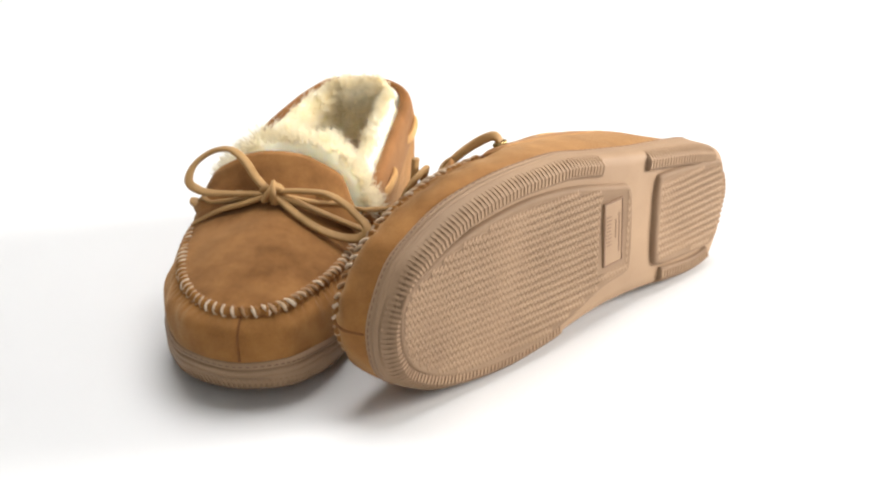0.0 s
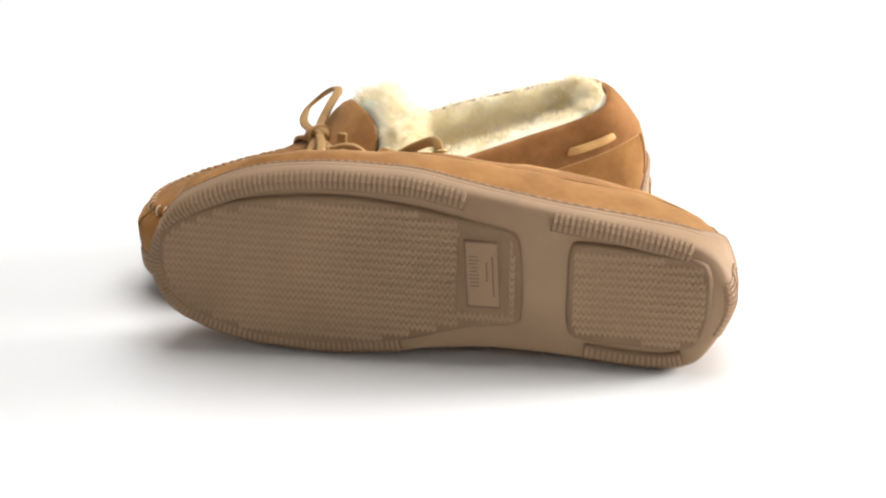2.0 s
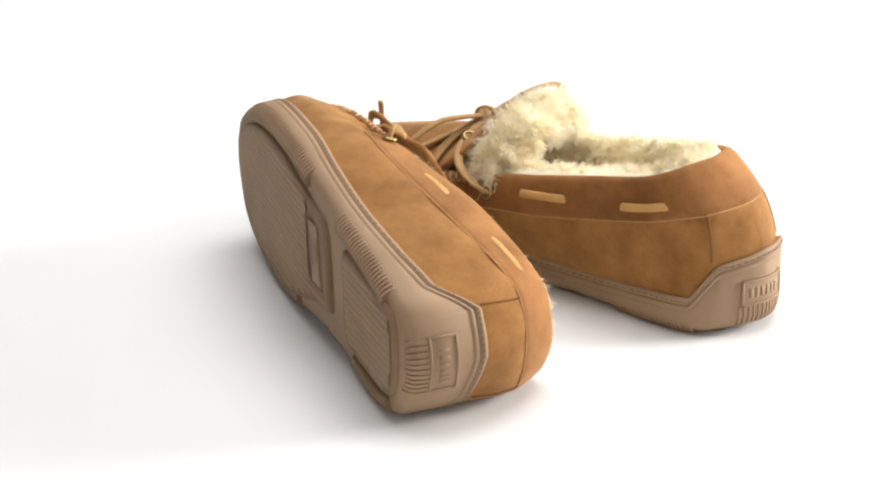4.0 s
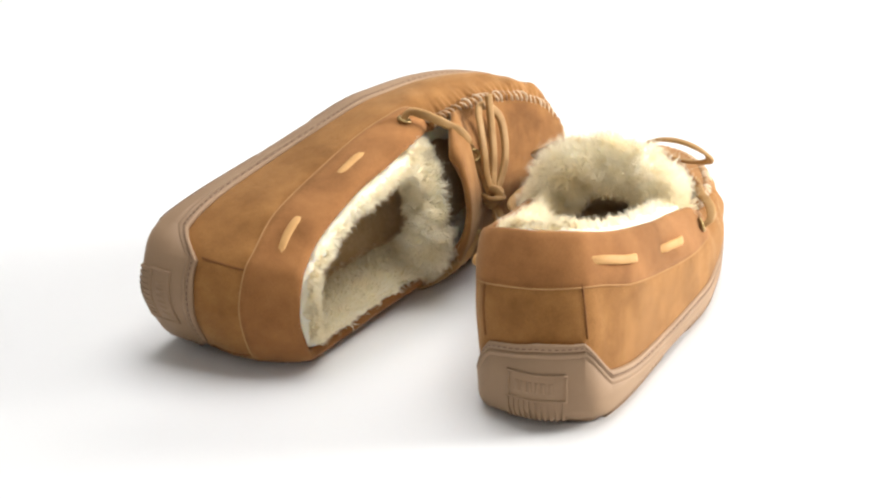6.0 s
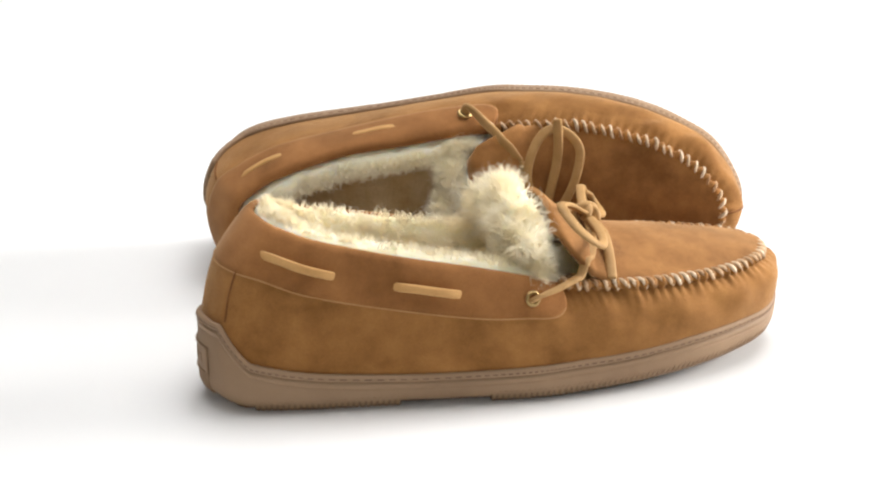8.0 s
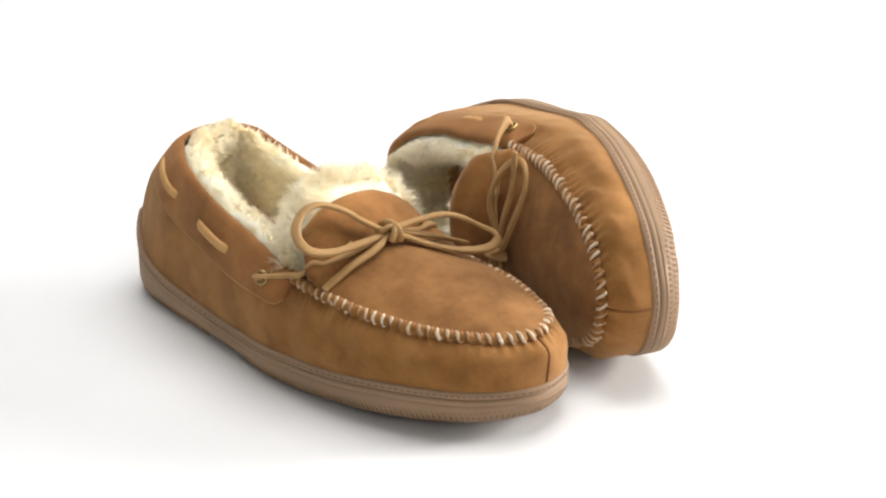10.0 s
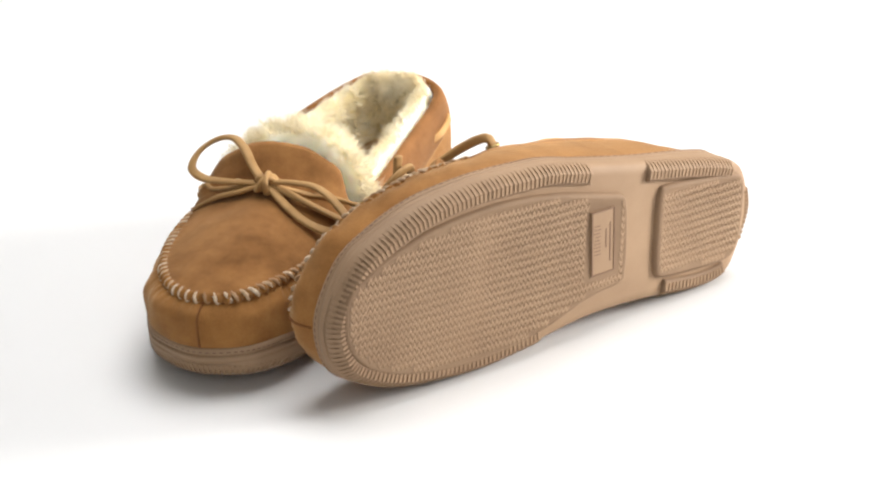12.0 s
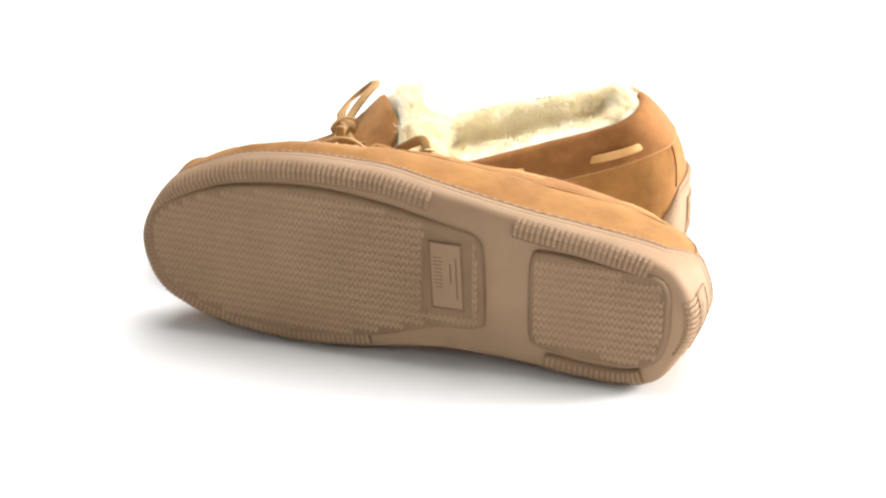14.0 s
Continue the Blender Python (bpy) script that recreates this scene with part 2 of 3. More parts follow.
def treads(sole, side, rng):
    for name, s0, s1, steps in (("forefoot_rim", run_at(127, True), run_at(158, False), 150), ("heel_rim_outer", run_at(17, True), run_at(85, True), 30),
                                ("heel_rim_inner", run_at(70, False), run_at(19, False), 26), ("heel_rim_back", ROUND - 17, ROUND + 15, 16)):
        back = name.endswith("back")
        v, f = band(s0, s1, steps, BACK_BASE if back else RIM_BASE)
        # same darkened colour under the ribs, for the shade in their gaps
        part("tread_rim", mesh_of(v, f, side), RUBBER_SHADED if not back else RUBBER, sole)
        count = int((s1 - s0) / 2.75)
        for k in range(count):
            a = s0 + (k + 0.22) * (s1 - s0) / count
            v, f = band(a, a + 1.45 * (s1 - s0) / count / 2.75, 1, BACK_RIB if back else RIM_RIB)
            part("rib", mesh_of(v, f, side), RUBBER, sole, smooth=False)
    tread_pad(sole, side, "forefoot_pad", FOREPAD, (107.0, 131.0, -20.5, 19.0))
    tread_pad(sole, side, "heel_pad", HEELPAD)
    # label plate under the waist with worn unreadable writing
    v, f = [], []
    boxed(v, f, 110.5, 127.5, -18, 16.5, 0.55, 1.5, 0.06)
    plate = part("sole_label", mesh_of(v, f, side), RUBBER, sole.parent, "raised rubber label plate with worn print", smooth=False)
    v, f = [], []
    for y in (-17.6, 16.1):
        boxed(v, f, 110.7, 127.3, y - 0.35, y + 0.35, 0.2, 0.7, 0.06)
    for x in (111.0, 127.0):
        boxed(v, f, x - 0.35, x + 0.35, -17.6, 16.1, 0.2, 0.7, 0.06)
    part("frame", mesh_of(v, f, side), RUBBER_DARK, plate, smooth=False)
    bars = [(121.5 - rng.random(), 124.5 + rng.random(), -7 + k * 1.9, -6.5 + k * 1.9) for k in range(9)]
    for x0, x1, y0, y1 in bars + [(113.5, 114.3, -12, 9), (116.5, 117.2, -4, 6)]:
        v, f = [], []
        boxed(v, f, x0, x1, y0, y1, 0.35, 0.7, 0.06)
        part("print_bar", mesh_of(v, f, side), RUBBER_DARK, plate, smooth=False)
    # label on the back of the heel: a framed tablet bent round the heel, with plain bars
    def on_heel(s, z, g):
        p, o = along(ROUND + s)
        return (p[0] + o[0] * g, p[1] + o[1] * g, z)

    def heel_bar(v, f, s0, s1, z0, z1, g):
        steps = max(1, int((s1 - s0) / 2.5))
        rings = [[on_heel(s0 + (s1 - s0) * k / steps, z, h) for z, h in ((z0, -1.5), (z0, g - 0.3), (z0 + 0.3, g), (z1 - 0.3, g), (z1, g - 0.3), (z1, -1.5))] for k in range(steps + 1)]
        bv, bf = lofted(rings, cap_first=True, cap_last=True)
        f += [[i + len(v) for i in q] for q in bf]
        v += bv
    v, f = [], []
    heel_bar(v, f, -15, 15, 15.5, 29.5, 0.2)
    tablet = part("heel_label", mesh_of(v, f, side, flip=True), RUBBER, sole.parent, "moulded heel tablet with a plain raised bar mark")
    v, f = [], []
    heel_bar(v, f, -15, 15, 15.5, 16.7, 0.8), heel_bar(v, f, -15, 15, 28.3, 29.5, 0.8), heel_bar(v, f, -15, -13.8, 16.3, 28.6, 0.8), heel_bar(v, f, 13.8, 15, 16.3, 28.6, 0.8)
    part("frame", mesh_of(v, f, side, flip=True), RUBBER, tablet)
    v, f = [], []
    for k in range(6):
        v, f = [], []
        heel_bar(v, f, -10.5 + k * 3.4, -8.4 + k * 3.4, 19.8, 25.2, 0.5)
        part("mark_bar", mesh_of(v, f, side, flip=True), RUBBER, tablet)
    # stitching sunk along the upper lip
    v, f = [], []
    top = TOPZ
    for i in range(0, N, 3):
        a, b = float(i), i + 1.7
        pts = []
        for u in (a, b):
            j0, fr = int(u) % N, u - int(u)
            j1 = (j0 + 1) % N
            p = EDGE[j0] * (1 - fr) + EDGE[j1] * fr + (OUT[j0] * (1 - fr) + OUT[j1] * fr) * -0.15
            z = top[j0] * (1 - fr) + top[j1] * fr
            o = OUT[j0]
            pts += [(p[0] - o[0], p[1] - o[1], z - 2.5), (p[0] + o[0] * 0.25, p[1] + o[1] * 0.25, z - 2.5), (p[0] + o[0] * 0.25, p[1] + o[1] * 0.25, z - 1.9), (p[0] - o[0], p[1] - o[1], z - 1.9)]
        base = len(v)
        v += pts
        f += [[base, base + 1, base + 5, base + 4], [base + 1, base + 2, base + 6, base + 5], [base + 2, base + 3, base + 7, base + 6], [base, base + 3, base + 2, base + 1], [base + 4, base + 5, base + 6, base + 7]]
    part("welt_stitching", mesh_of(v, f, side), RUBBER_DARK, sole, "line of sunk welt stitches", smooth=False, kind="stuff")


LEVELS = np.linspace(0, 1, 17)
PITCH = 4.7  # from stitch to stitch
RIM_RUN = np.concatenate([[0], np.cumsum(np.linalg.norm(np.diff(RIM, axis=0), axis=1))])
RIM_RUN -= RIM_RUN[int(6.85 * PER)]


def wall_rings(seed):
    """Rings of the suede wall from inside the sole's lip to the rim, with puckers and soft dents."""
    rings = []
    low = np.column_stack([EDGE - OUT * 2.4, TOPZ - 5])
    mid = 2 * WAIST - 0.5 * (low + RIM)
    toe = smoothstep(158, 182, RIM[:, 0])
    idx = np.arange(N)
    for v in LEVELS:
        p = (1 - v) ** 2 * low + 2 * v * (1 - v) * mid + v * v * RIM
        p[:, :2] += OUT * (math.sin(math.pi * min(v * 1.25, 1)) * 1.6)
        gather = toe * max(0.0, (v - 0.3) / 0.7) ** 1.4
        wave = np.array([noise.noise(Vector((i * 3.4 / PER + 0.5 * v, v * 1.1, seed + 40))) for i in idx]) * 3.4
        pinch = toe * max(0.0, (v - 0.66) / 0.34) * np.cos(2 * math.pi * RIM_RUN / PITCH) * 1.4
        fold = np.array([noise.noise(Vector((i * 1.6 / PER + v * 1.2, v * 2.2, seed))) for i in idx])
        p[:, :2] += OUT * (gather * wave + pinch + fold * (0.7 + 1.5 * toe) * math.sin(math.pi * v))[:, None]
        p[:, :2] -= OUT * ((1 - toe) * 2.6 * float(smoothstep(0.52, 0.62, v)))[:, None]
        rings.append(p)
    return rings


def tube(points, width, thick, count=40, closed=False, up=(0, 0, 1), sides=8, taper=False):
    """A flat lace with rounded edges swept along a spline through points."""
    path = spline(points, count, closed)
    rings = []
    ref = np.array(up, float)
    for k in range(count):
        a, b = path[max(k - 1, 0)], path[min(k + 1, count - 1)]
        if closed:
            a, b = path[k - 1], path[(k + 1) % count]
        d = (b - a) / (np.linalg.norm(b - a) + 1e-9)
        n = ref - d * (ref @ d)
        n /= np.linalg.norm(n) + 1e-9
        ref = n * 0.85 + np.array(up, float) * 0.15
        s = np.cross(d, n)
        w = 1.0
        if taper and (k == 0 or k == count - 1):
            w = 0.55
        ring = []
        for j in range(sides):
            t = 2 * math.pi * (j + 0.5) / sides
            c, e = math.cos(t), math.sin(t)
            c, e = math.copysign(abs(c) ** 0.6, c), math.copysign(abs(e) ** 0.6, e)
            ring.append(path[k] + s * c * width / 2 * w + n * e * thick / 2 * w)
        rings.append(ring)
    if closed:
        rings.append(rings[0])
    return lofted(rings, cap_first=not closed, cap_last=not closed)


def wall_point(rings, i, v):
    """A place on the wall at loop index i and height share v, and its outward way."""
    k = min(int(v * 16), 15)
    f = v * 16 - k
    i0 = int(i) % N
    i1, g = (i0 + 1) % N, i - int(i)
    p = (rings[k][i0] * (1 - f) + rings[k + 1][i0] * f) * (1 - g) + (rings[k][i1] * (1 - f) + rings[k + 1][i1] * f) * g
    return p, np.array([*OUT[i0], 0.15])


def half_widths(x):
    """Outer and inner y of the apron at x."""
    if x >= 178:
        a, b = RIM[7 * PER:12 * PER + 1], RIM[12 * PER:17 * PER + 2]
        return float(np.interp(x, a[:, 0], a[:, 1])), float(np.interp(-x, -b[:, 0], b[:, 1]))
    k = np.interp(-x, [-178, -175, -172, -168, -165, -163], [1.0, 0.93, 0.87, 0.82, 0.75, 0.56])
    return 38 * k + 1, -46.5 * k


def apron_z(x, q, flat):
    zc = float(np.interp(-x, [-280, -268, -252, -230, -205, -189, -179, -171, -163], [47, 51, 55, 59.5, 63.5, 66, 71.5, 79, 87]))
    ze = float(np.interp(-x, [-280, -230, -200, -186, -178, -170, -163], [47, 48.5, 50.5, 53, 58, 67, 77]))
    k = float(smoothstep(180, 204, x))
    crown = ze + (zc - ze) * (1 - abs(q) ** (2.2 - 0.5 * k)) ** (0.9 + 0.2 * k)
    return crown * (1 - flat) + flat * (52 + (crown - 52) * 0.75)


def collar_mesh(thing, side):
    on = [i for i in range(N) if i >= 17.1 * PER] + [i for i in range(N) if i <= 6.9 * PER]
    rings, m = [], len(on)
    for j, i in enumerate(on):
        e = min(j, m - 1 - j) / (0.9 * PER)
        e = math.sqrt(max(0.0, 1 - (1 - min(e, 1)) ** 2))
        o = np.array([*OUT[i], 0])
        r = RIM[i]
        w = r + (WAIST[i] - r) * (0.3 + 0.7 * e)
        lean = r - w
        soft = 0.5 * noise.noise(Vector((i * 1.3 / PER, side, 3)))
        rings.append([w - o * 0.6, w + o * 1.5, w + lean * 0.025 + o * 1.95, w + lean * 0.14 + o * 2.3, w + lean * 0.4 + o * (2.7 + soft), w + lean * 0.72 + o * (2.5 + soft), r + o * 1.9 - lean * 0.06,
                      r + o * 0.6 + lean * 0.05, r - o * 1.4 + lean * 0.06, r - o * 3.4 + lean * 0.0, r - o * 4.4 - lean * 0.2, r - o * 4.6 - lean * 0.6, w - o * 2.0])
    v, f = lofted(rings, cap_first=True, cap_last=True)
    collar = part("collar", mesh_of(v, f, side), COLLAR, thing, "padded tan suede collar band")
    bv, bf = tube([tuple(r[1]) for r in rings[::4]], 0.9, 0.9, 240, sides=6)
    part("cut_edge", mesh_of(bv, bf, side), EDGE_SUEDE, collar, "pale cut edge of the collar band")
    return collar


def fibres(rng, roots, ways, length, width, curl):
    """Fine wavy wool strands that lie over in locks."""
    v, f = [], []
    for p, d in zip(roots, ways):
        ln = length * (0.5 + 0.9 * rng.random())
        d = d / (np.linalg.norm(d) + 1e-9)
        lock = np.array(noise.noise_vector(Vector(p * 0.16))) + 0.6 * np.array(noise.noise_vector(Vector(p * 0.45)))
        flow = lock * curl + rng.normal(size=3) * 0.3
        way = d * 0.55 + flow - d * (flow @ d) * 0.8
        way /= np.linalg.norm(way) + 1e-9
        side = np.cross(way, d + rng.normal(size=3) * 0.15)
        side /= np.linalg.norm(side) + 1e-9
        bend = side * rng.normal() * 0.4
        b = len(v)
        w = width * (0.6 + 0.8 * rng.random())
        for k, (u, th, sw) in enumerate(((0.0, 1.0, 0.0), (0.35, 0.9, 0.5), (0.7, 0.6, -0.2), (1.0, 0.12, 0.6))):
            q = p + way * ln * u * (1 - 0.2 * u) + bend * ln * sw * u
            v += [q - side * w * th, q + side * w * th]
        for k in range(3):
            f.append([b + 2 * k, b + 2 * k + 1, b + 2 * k + 3, b + 2 * k + 2])
    return v, f


def from_lists(name, v, f, side, material, parent, label="", kind=""):
    me = bpy.data.meshes.new(name)
    turn = np.array([1, side, 1])
    me.from_pydata((np.array(v) * 0.001 * turn).tolist(), [], f if side > 0 else [q[::-1] for q in f])
    me.materials.append(material)
    me.shade_smooth()
    ob = new(name, me)
    ob.parent = parent
    return tagged(ob, label, kind=kind)


def lumps(p, scale, amount, seed):
    return amount * (noise.noise(Vector((p[0] * scale, p[1] * scale, p[2] * scale + seed))) + 0.5 * noise.noise(Vector((p[0] * scale * 2.3, p[1] * scale * 2.3, p[2] * scale * 2.3 - seed))))


def fleece(thing, side, rng, roll_z, roll_r, tip):
    # pile along the inner wall, folded over at the rim; the floor of the shoe is lined too
    levels = [(2.8, 9), (4.0, 1.5), (6.0, -2.6), (9.5, -3.8), (13.0, -0.8), (15.0, 6), (15.5, 13), (15.0, 22), (13.5, 32)]
    rings = []
    for inset, drop in levels:
        sunk = (1.2 + 1.6 * (1 - smoothstep(15, 45, RIM[:, 0]))) * (1 if drop < 0 else 0)
        p = np.column_stack([RIM[:, :2] - OUT * inset, RIM[:, 2] - drop - sunk])
        for i in range(N):
            a = lumps(p[i], 0.11, 2.4, 7 + side) + lumps(p[i], 0.32, 0.9, 3)
            p[i, :2] -= OUT[i] * a
            p[i, 2] += a * 0.5 if inset > 4 else 0
        rings.append(p)
    rings.append(np.column_stack([EDGE - OUT * 15, np.full(N, 34.0)]))
    rings.append(np.column_stack([EDGE - OUT * 26, np.full(N, 31.0)]))
    spine = np.array([EDGE[:, 0], np.interp(EDGE[:, 0], [0, 60, 140, 290], [-11, -9, -2, -6])]).T
    for share, z in ((0.35, 30.5), (0.0, 30.0)):
        rings.append(np.column_stack([spine + (EDGE - OUT * 26 - spine) * share, np.full(N, z)]))
    toe = RIM[:, 0] > 158
    for r in rings[:9]:
        r[toe, 2] = np.minimum(r[toe, 2], RIM[toe, 2] - 5)
    v, f = lofted(rings[:9])
    lining = part("fleece_lining", mesh_of(v, f, side, flip=True), FLEECE, thing, "cream curly fleece lining")
    # lower lining and floor, coloured tan for the shade inside
    iv, jf = lofted(rings[8:])
    part("insole", mesh_of(iv, jf, side, flip=True), INSOLE, thing, "fleece insole, tan for the warm shade deep inside")
    roots, ways = [], []
    back = [i for i in range(N) if RIM[i, 0] < 158]
    for _ in range(15000):
        i = back[rng.integers(len(back))]
        k = int(rng.choice([2, 3, 3, 4, 4, 5, 5, 6, 7]))
        g, h = rng.random(), rng.random()
        j = (i + 1) % N
        p = (rings[k][i] * (1 - g) + rings[k][j] * g) * (1 - h) + (rings[k + 1][i] * (1 - g) + rings[k + 1][j] * g) * h
        inward = -np.array([*OUT[i], 0])
        up = {2: 0.8, 3: 0.7, 4: 0.35}.get(k, 0.0)
        roots.append(p)
        ways.append(inward * (0.6 if k < 4 else 0.9) + np.array([0, 0, up]) + rng.normal(size=3) * 0.15)
    v, f = fibres(rng, roots, ways, 5.6, 0.28, 0.9)
    from_lists("wool_pile", v, f, side, FIBRE, lining, kind="stuff")
    # roll of pile behind the tongue
    bx = tip - 0.85 * roll_r
    path = spline([(bx, 20, 54), (bx - 2, 19, roll_z - 14), (bx - 5, 9, roll_z - 3), (bx - 7, -9, roll_z), (bx - 5, -25, roll_z - 3), (bx - 2, -34, roll_z - 13), (bx, -36, 54)], 44, False)
    rings, normals = [], []
    for k in range(44):
        d = path[min(k + 1, 43)] - path[max(k - 1, 0)]
        d /= np.linalg.norm(d)
        a = np.array([1.0, 0, 0])
        b = np.cross(d, a)
        b /= np.linalg.norm(b)
        ring = []
        for j in range(20):
            t = 2 * math.pi * j / 20
            way = a * math.cos(t) + b * math.sin(t)
            r = roll_r + (lumps(path[k] + way * roll_r, 0.10, 7.0, 21 + side) if way[0] < 0.3 else 0.0) + lumps(path[k] + way * roll_r, 0.3, 1.3, 5)
            ring.append(path[k] + way * r * (1.2 if way[0] > 0.3 else 1.0))
        rings.append(ring)
    v, f = lofted(rings, cap_first=True, cap_last=True)
    roll = part("tongue_lining", mesh_of(v, f, side, flip=True), FLEECE, thing, "shaggy cream fleece behind the tongue")
    roots, ways = [], []
    for _ in range(17000):
        k, j, g, h = rng.integers(43), rng.integers(20), rng.random(), rng.random()
        j2 = (j + 1) % 20
        p = (np.array(rings[k][j]) * (1 - g) + np.array(rings[k][j2]) * g) * (1 - h) + (np.array(rings[k + 1][j]) * (1 - g) + np.array(rings[k + 1][j2]) * g) * h
        c = path[k] * (1 - h) + path[k + 1] * h
        if (p - c)[0] > 0.7 * roll_r:
            continue
        roots.append(p)
        ways.append((p - c) / roll_r + rng.normal(size=3) * 0.15)
    reach = 0.95 * roll_r
    v, f = fibres(rng, roots, ways, reach, 0.22, 1.1)
    wisp = rng.integers(len(roots), size=700)
    wv, wf = fibres(rng, [roots[i] for i in wisp], [ways[i] for i in wisp], reach * 1.35, 0.14, 1.3)
    f += [[i + len(v) for i in q] for q in wf]
    from_lists("wool_pile", v + wv, f, side, FIBRE, roll, kind="stuff")


def eyelet(thing, side, centre, way):
    way = np.array(way, float)
    way /= np.linalg.norm(way)
    a = np.cross(way, (0.3, 0.2, 1.0))
    a /= np.linalg.norm(a)
    b = np.cross(way, a)
    rings = []
    for k in range(20):
        t = 2 * math.pi * k / 20
        d = a * math.cos(t) + b * math.sin(t)
        rings.append([np.array(centre) + d * (3.0 + 0.95 * math.cos(u)) + way * 0.9 * math.sin(u) for u in (2 * math.pi * j / 8 for j in range(8))])
    rings.append(rings[0])
    v, f = lofted(rings)
    part("eyelet", mesh_of(v, f, side), BRASS, thing, "aged brass eyelet ring")


def apron_at(x, y, flat):
    """Height of the apron's face at x, y, or none beside it."""
    if not 163 <= x <= 277:
        return -99.0
    yl, ym = half_widths(x)
    q = (y - (yl + ym) / 2) / ((yl - ym) / 2)
    return apron_z(x, q, flat) if abs(q) < 1 else -99.0


def lace(thing, side, name, points, width=4.0, thick=2.1, count=40, up=(0, 0, 1), material=None, label="", flat=None):
    if flat is not None:
        points = [(x, y, max(z, apron_at(x, y, flat) + 2.6)) for x, y, z in spline(points, 16, False)]
    v, f = tube(points, width, thick, count, up=up, taper=True)
    part(name, mesh_of(v, f, side), material or LACE, thing, label)


def knot(thing, side, c):
    c = np.array(c, float)
    v, f = [], []
    for pts in ([(-4, 1.5, -3), (-4.5, 0.5, 2.2), (0, 0, 4.2), (4.5, -0.5, 2.2), (4, -1.5, -3)], [(-3, -2.5, -2), (-3.5, -3, 2.0), (0.5, -1.5, 3.2), (4, 1.0, 1.5), (4, 3, -2)],
                [(-2, 4.5, -1), (0, 3.6, 2.2), (1, 0, 3.4), (0, -3.8, 2.0), (-1, -4.5, -1)]):
        bv, bf = tube([tuple(c + np.array(p) * 1.12) for p in pts], 5.0, 2.8, 18)
        f += [[i + len(v) for i in q] for q in bf]
        v += bv
    part("lace_knot", mesh_of(v, f, side), LACE, thing)


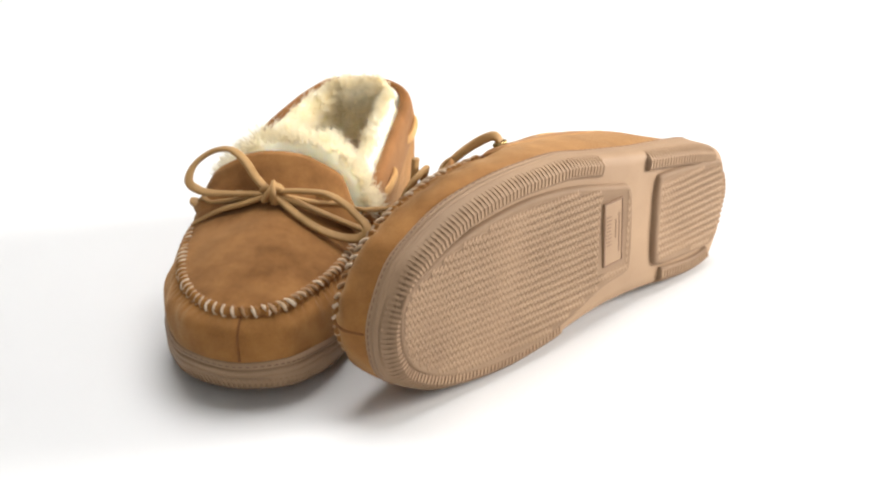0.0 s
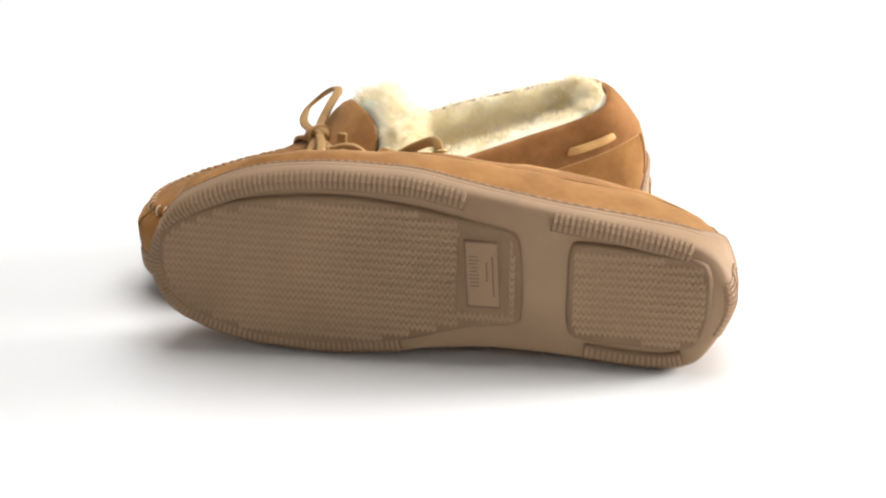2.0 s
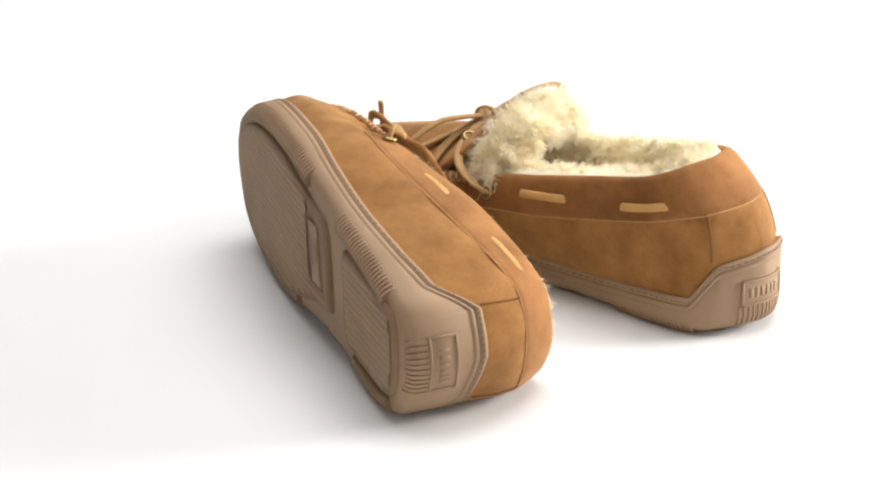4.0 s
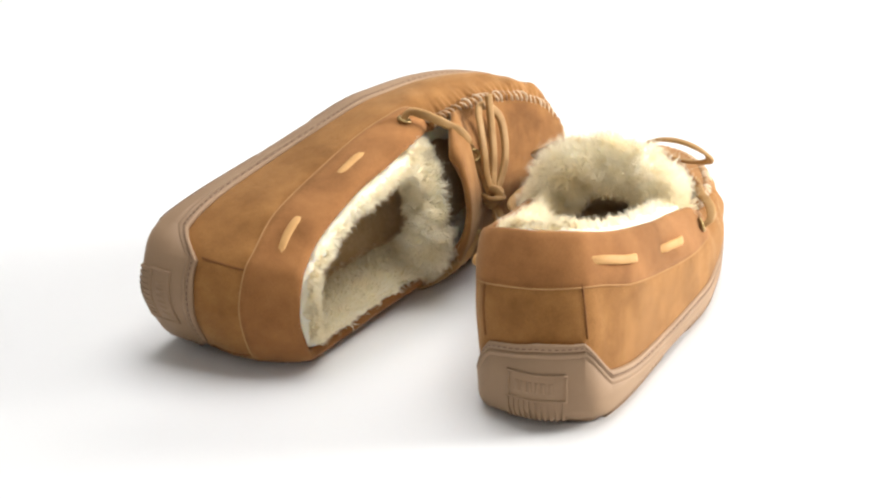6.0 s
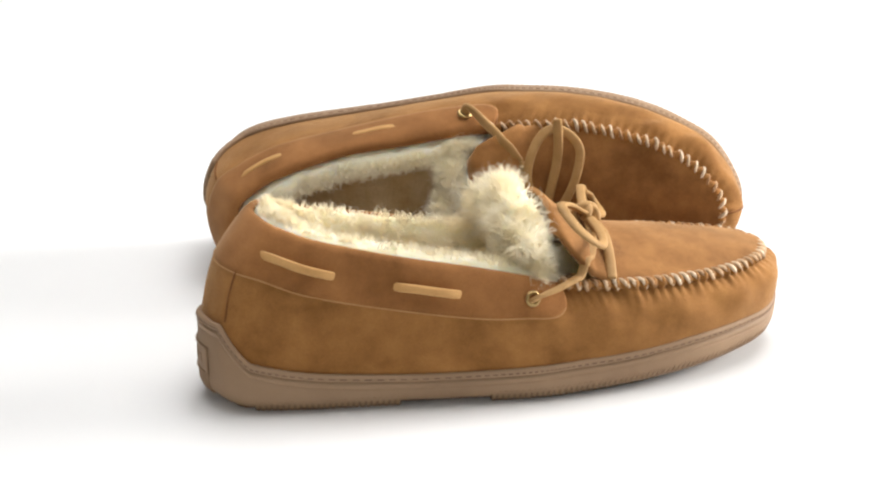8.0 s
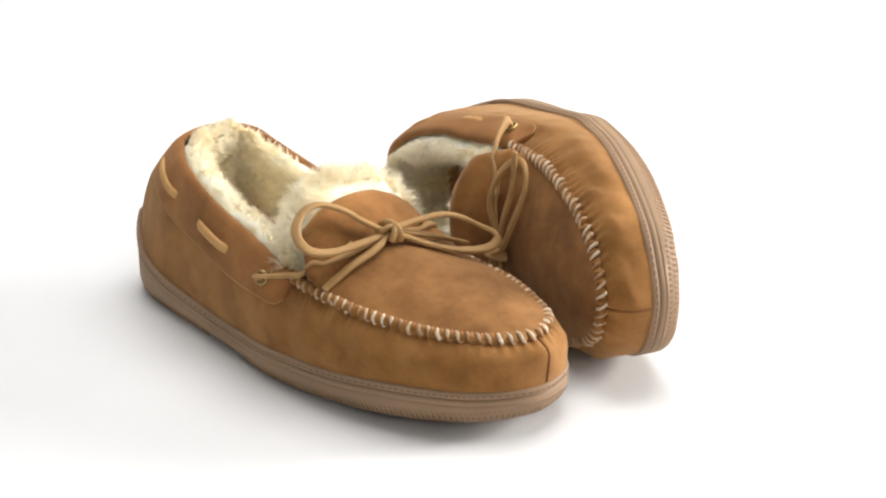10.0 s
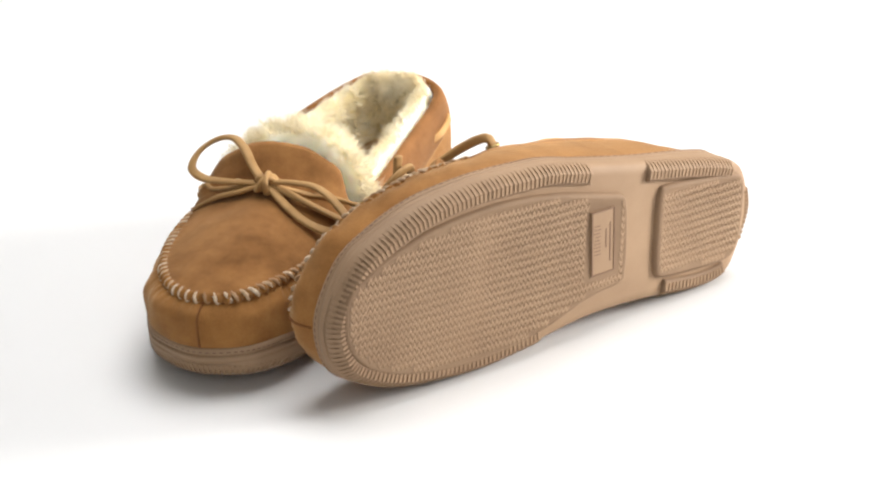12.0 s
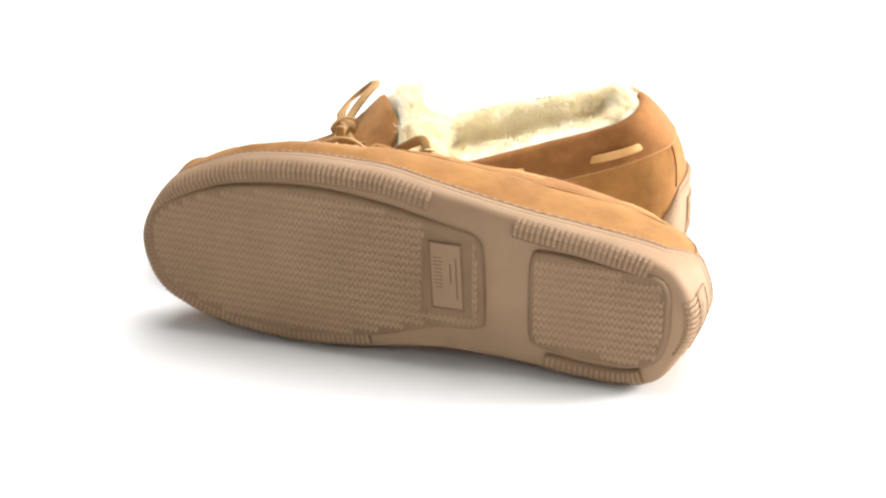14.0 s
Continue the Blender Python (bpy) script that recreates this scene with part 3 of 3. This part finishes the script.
def build_slipper(side, label, seed, bow, roll_z, roll_r, flat, tip):
    rng = np.random.default_rng(seed)
    thing = tagged(new("moccasin_slipper"), label, "slipper", "pair of slippers")
    sole = sole_mesh(thing, side)
    treads(sole, side, rng)
    rings = wall_rings(seed)
    v, f = lofted(rings)
    quarter = part("quarter", mesh_of(v, f, side), SUEDE, thing, "tan suede side wall gathered at the toe")
    # seams standing upright at the heel corners and across the toe
    for i, v0, v1 in ((1.15 * PER, 0.12, 0.56), (22.85 * PER, 0.12, 0.56), (12.15 * PER, 0.12, 0.97)):
        pts = []
        for k in range(7):
            p, o = wall_point(rings, i, v0 + (v1 - v0) * k / 6)
            pts.append(tuple(p + o * 0.15))
        bv, bf = tube(pts, 1.1, 0.9, 16, up=(1, 0.3, 0))
        part("seam", mesh_of(bv, bf, side), SEAM, quarter)
    collar = collar_mesh(thing, side)
    # apron and tongue
    v, f = [], []
    cols, rows_ = 29, 60
    for a in range(rows_):
        x = 280 - (280 - 163) * a / (rows_ - 1)
        yl, ym = half_widths(min(x, 278.5))
        for b in range(cols):
            q = -1 + 2 * b / (cols - 1)
            y = (yl + ym) / 2 + (yl - ym) / 2 * q
            z = apron_z(x, q, flat)
            z += 0.8 * noise.noise(Vector((x * 0.045, y * 0.05, seed))) * (1 - q ** 4)
            v.append((x if x > 178 else 178 - (178 - x) * (178 - tip) / 15, y, z))
    for a in range(rows_ - 1):
        for b in range(cols - 1):
            f.append([a * cols + b, a * cols + b + 1, (a + 1) * cols + b + 1, (a + 1) * cols + b])
    apron = part("apron", mesh_of(v, f, side, flip=True), APRON, thing, "tan suede apron with a raised tongue")
    s = apron.modifiers.new("thickness", "SOLIDIFY")
    s.thickness, s.offset = 0.0026, -1
    fleece(thing, side, rng, roll_z, roll_r, tip)
    # rolled seam round the apron with whip stitches over it
    lo, hi = int(6.85 * PER), int(17.15 * PER)
    line = [RIM[i] + np.array([0, 0, 0.9]) for i in range(lo, hi + 1)]
    bead_rings = []
    fine = spline(line, 700, False)
    run = np.concatenate([[0], np.cumsum(np.linalg.norm(np.diff(fine, axis=0), axis=1))])
    for k in range(700):
        d = fine[min(k + 1, 699)] - fine[max(k - 1, 0)]
        d /= np.linalg.norm(d)
        n = np.array([0, 0, 1.0]) - d * d[2]
        n /= np.linalg.norm(n)
        w = np.cross(d, n)
        r = 2.5 + 0.8 * math.cos(2 * math.pi * run[k] / PITCH) + 0.25 * noise.noise(Vector(fine[k] * 0.4))
        bead_rings.append([fine[k] + (w * math.cos(u) + n * math.sin(u)) * r for u in (2 * math.pi * j / 10 for j in range(10))])
    bv, bf = lofted(bead_rings, cap_first=True, cap_last=True)
    bead = part("rolled_seam", mesh_of(bv, bf, side), SUEDE, thing, "rolled suede seam round the apron")
    path = spline(line, 900, False)
    gone = np.concatenate([[0], np.cumsum(np.linalg.norm(np.diff(path, axis=0), axis=1))])
    arc = [(0, math.cos(t) * 2.45, math.sin(t) * 2.45) for t in np.linspace(-0.6, math.pi + 0.6, 9)]
    arc = [(x + (k - 4) * 0.7, y, z) for k, (x, y, z) in enumerate(arc)]
    stitch_me = None
    for k in range(int(gone[-1] / PITCH)):
        j = int(np.searchsorted(gone, (k + 0.5) * PITCH + rng.normal() * 0.25))
        d = path[min(j + 1, 899)] - path[max(j - 1, 0)]
        d /= np.linalg.norm(d)
        if stitch_me is None:
            bv, bf = tube(arc, 2.0, 1.4, 14, up=(0, 0, 1), sides=6)
            ob = part("stitch", mesh_of(bv, bf, 1), THREAD, bead)
            stitch_me = ob.data
        else:
            ob = new("stitch", stitch_me)
            ob.parent = bead
        d2 = Vector((d[0], d[1] * side, d[2]))
        up = Vector((0, 0, 1))
        yv = up.cross(d2).normalized()
        zv = d2.cross(yv)
        m = Matrix((d2, yv, zv)).transposed().to_4x4() @ pose(0, 0, 0, rng.normal() * 8, rng.normal() * 5, rng.normal() * 7)
        ob.matrix_basis = Matrix.Translation((path[j][0] * 0.001, path[j][1] * side * 0.001, path[j][2] * 0.001)) @ m
    # lace threaded through the collar
    for outer, x0, x1 in ((True, 23, 59), (True, 82, 116), (False, 31, 63), (False, 96, 129)):
        side_ids = [i for i in range(N) if RIM[i, 0] < 150 and (RIM[i, 1] > -13) == outer]
        pts = []
        for k in range(7):
            x = x0 + (x1 - x0) * k / 6
            i = min(side_ids, key=lambda n: abs(0.5 * (RIM[n, 0] + WAIST[n, 0]) - x))
            p = WAIST[i] + (RIM[i] - WAIST[i]) * (0.46 if outer else 0.24 + 0.0033 * (x - 31))
            lift = 0.4 if k in (0, 6) else (3.2 if k in (1, 5) else 4.0) - ((2.0 if outer else 2.6) if flat else 0.0)
            pts.append((x, p[1] + OUT[i][1] * lift, p[2] + 0.3 * lift))
        lace(collar, side, "lace_strand", pts, 4.4, 2.4, 24, up=(0, 1 if outer else -1, 0.25), material=LACE_PALE, label="pale leather lace through the collar")
    for c, w in (((147.5, 42.0, 52.5), (0.25, 1, 0.35)), ((147.5, -53.0 + (4.5 if flat else 0), 52), (0.25, -1, 0.35)), ((180, 16, 70.5), (-0.5, 0.3, 1)), ((180, -29, 70.5), (-0.5, -0.3, 1))):
        eyelet(thing, side, c, w)
    for name, pts, width in bow:
        if name == "knot":
            knot(thing, side, pts)
        else:
            lace(thing, side, name, pts, width + 0.6, 2.3, 60, flat=flat)
    return thing


# ---- setting ----
def slab(name, x0, x1, y0, y1, z0, z1, material, label):
    bm = mesh_of([(x, y, z) for z in (z0, z1) for x, y in ((x0, y0), (x1, y0), (x1, y1), (x0, y1))],
                 [[3, 2, 1, 0], [4, 5, 6, 7], [0, 1, 5, 4], [1, 2, 6, 5], [2, 3, 7, 6], [3, 0, 4, 7]], 1, 1.0)
    ob = part(name, bm, material, None, "", False)
    return tagged(ob, label, name.split("_")[0], kind="structure")


slab("floor", -2.2, 2.2, -2.2, 2.2, -0.05, 0.0, FLOOR, "seamless white studio floor")
# walls and ceiling are never in view; added to close the room and set its bounce
slab("wall_north", -2.2, 2.2, 2.2, 2.3, 0.0, 2.6, WALLS, "unseen grey studio wall that limits bounce light")
slab("wall_south", -2.2, 2.2, -2.3, -2.2, 0.0, 2.6, WALLS, "unseen grey studio wall that limits bounce light")
slab("wall_east", 2.2, 2.3, -2.2, 2.2, 0.0, 2.6, WALLS, "unseen grey studio wall that limits bounce light")
slab("wall_west", -2.3, -2.2, -2.2, 2.2, 0.0, 2.6, WALLS, "unseen grey studio wall that limits bounce light")
slab("ceiling", -2.3, 2.3, -2.3, 2.3, 2.6, 2.7, WALLS, "unseen grey studio ceiling that limits bounce light")

# ---- the pair ----
UPRIGHT_BOW = [
    ("lace_loop", [(188, -3, 75), (182, 5, 80), (175, 12, 86), (168, 21, 89.5), (167.5, 31, 88), (172, 39.5, 82), (180, 40.5, 75.5), (185, 32, 72.5), (188, 18, 73), (188, -4, 74)], 4.2),
    ("lace_loop", [(188, -7, 75), (191, -20, 77), (196, -37, 77), (202, -51, 69), (208, -57, 64), (210, -50, 60), (206, -34, 62), (199, -20, 67), (192, -10, 72), (188, -6, 74)], 4.2),
    ("lace_tail", [(188, -6, 74), (191, -18, 71), (192, -34, 65), (189, -54, 56)], 4.4),
    ("lace_tail", [(188, -3, 74), (192, 8, 70), (191, 22, 65), (188, 37, 56)], 4.4),
    ("lace_strand", [(147, 41, 51), (150, 46, 55), (163, 43, 58), (176, 34, 61), (184, 18, 68), (188, 0, 73)], 4.4),
    ("lace_strand", [(147, -51, 51), (150, -57, 55), (163, -53, 59), (176, -43, 63), (184, -25, 69), (188, -8, 73)], 4.4),
    ("knot", (188, -5, 73.5), 0),
]
LYING_BOW = [
    ("lace_loop", [(191, -8, 71), (186, 4, 73), (184, 16, 74), (187, 29, 70), (193, 37, 64), (202, 36, 62), (210, 27, 64), (207, 10, 69), (199, -4, 71), (192, -9, 72)], 4.2),
    ("lace_loop", [(191, -12, 72), (190, -24, 80), (188, -40, 84), (188, -49.5, 80), (194, -51.5, 72), (200, -42, 70), (197, -25, 71), (192, -13, 72)], 4.2),
    ("lace_tail", [(191, -8, 72), (196, 10, 70), (199, 26, 67), (199, 44, 66)], 4.4),
    ("lace_tail", [(191, -11, 72), (187, -26, 79), (182, -42, 81), (180, -53, 73)], 4.4),
    ("lace_strand", [(147, 39, 51), (150, 46, 55), (162, 39, 64), (174, 29, 69), (179, 21, 68)], 4.4),
    ("lace_strand", [(147, -47, 51), (150, -50.5, 55), (162, -43, 66), (174, -34, 70), (179, -28, 68)], 4.4),
    ("lace_strand", [(179, 21, 67), (182, 12, 71), (190, -8, 71)], 4.4),
    ("knot", (191, -10, 72), 0),
]
right_slipper = build_slipper(-1, "tan suede moccasin slipper with fleece lining standing upright", 5, UPRIGHT_BOW, 80.5, 9.5, 0.0, 163)
left_slipper = build_slipper(1, "tan suede moccasin slipper lying on its side showing the rubber sole", 9, LYING_BOW, 70, 7.5, 0.25, 155)
RIGHT_POSE = pose(-0.0645, 0.1541, -0.0005, 0, 0, -98.83)
LEFT_POSE = Matrix(((-0.5922, 0.04310, -0.80463, 0.1531), (-0.80521, 0.00791, 0.59294, 0.0676), (0.03192, 0.99904, 0.03003, 0.0463), (0, 0, 0, 1)))


def motions():
    for thing, start in ((right_slipper, RIGHT_POSE), (left_slipper, LEFT_POSE)):
        rows = []
        for k in range(141):
            t = k / 10
            turn = -360 * t / TURN_SECONDS + float(np.interp(t, *zip(*UNEVEN)))
            rows.append((t, pose(0, 0, 0, 0, 0, turn) @ start))
        walk(thing, rows)


motions()
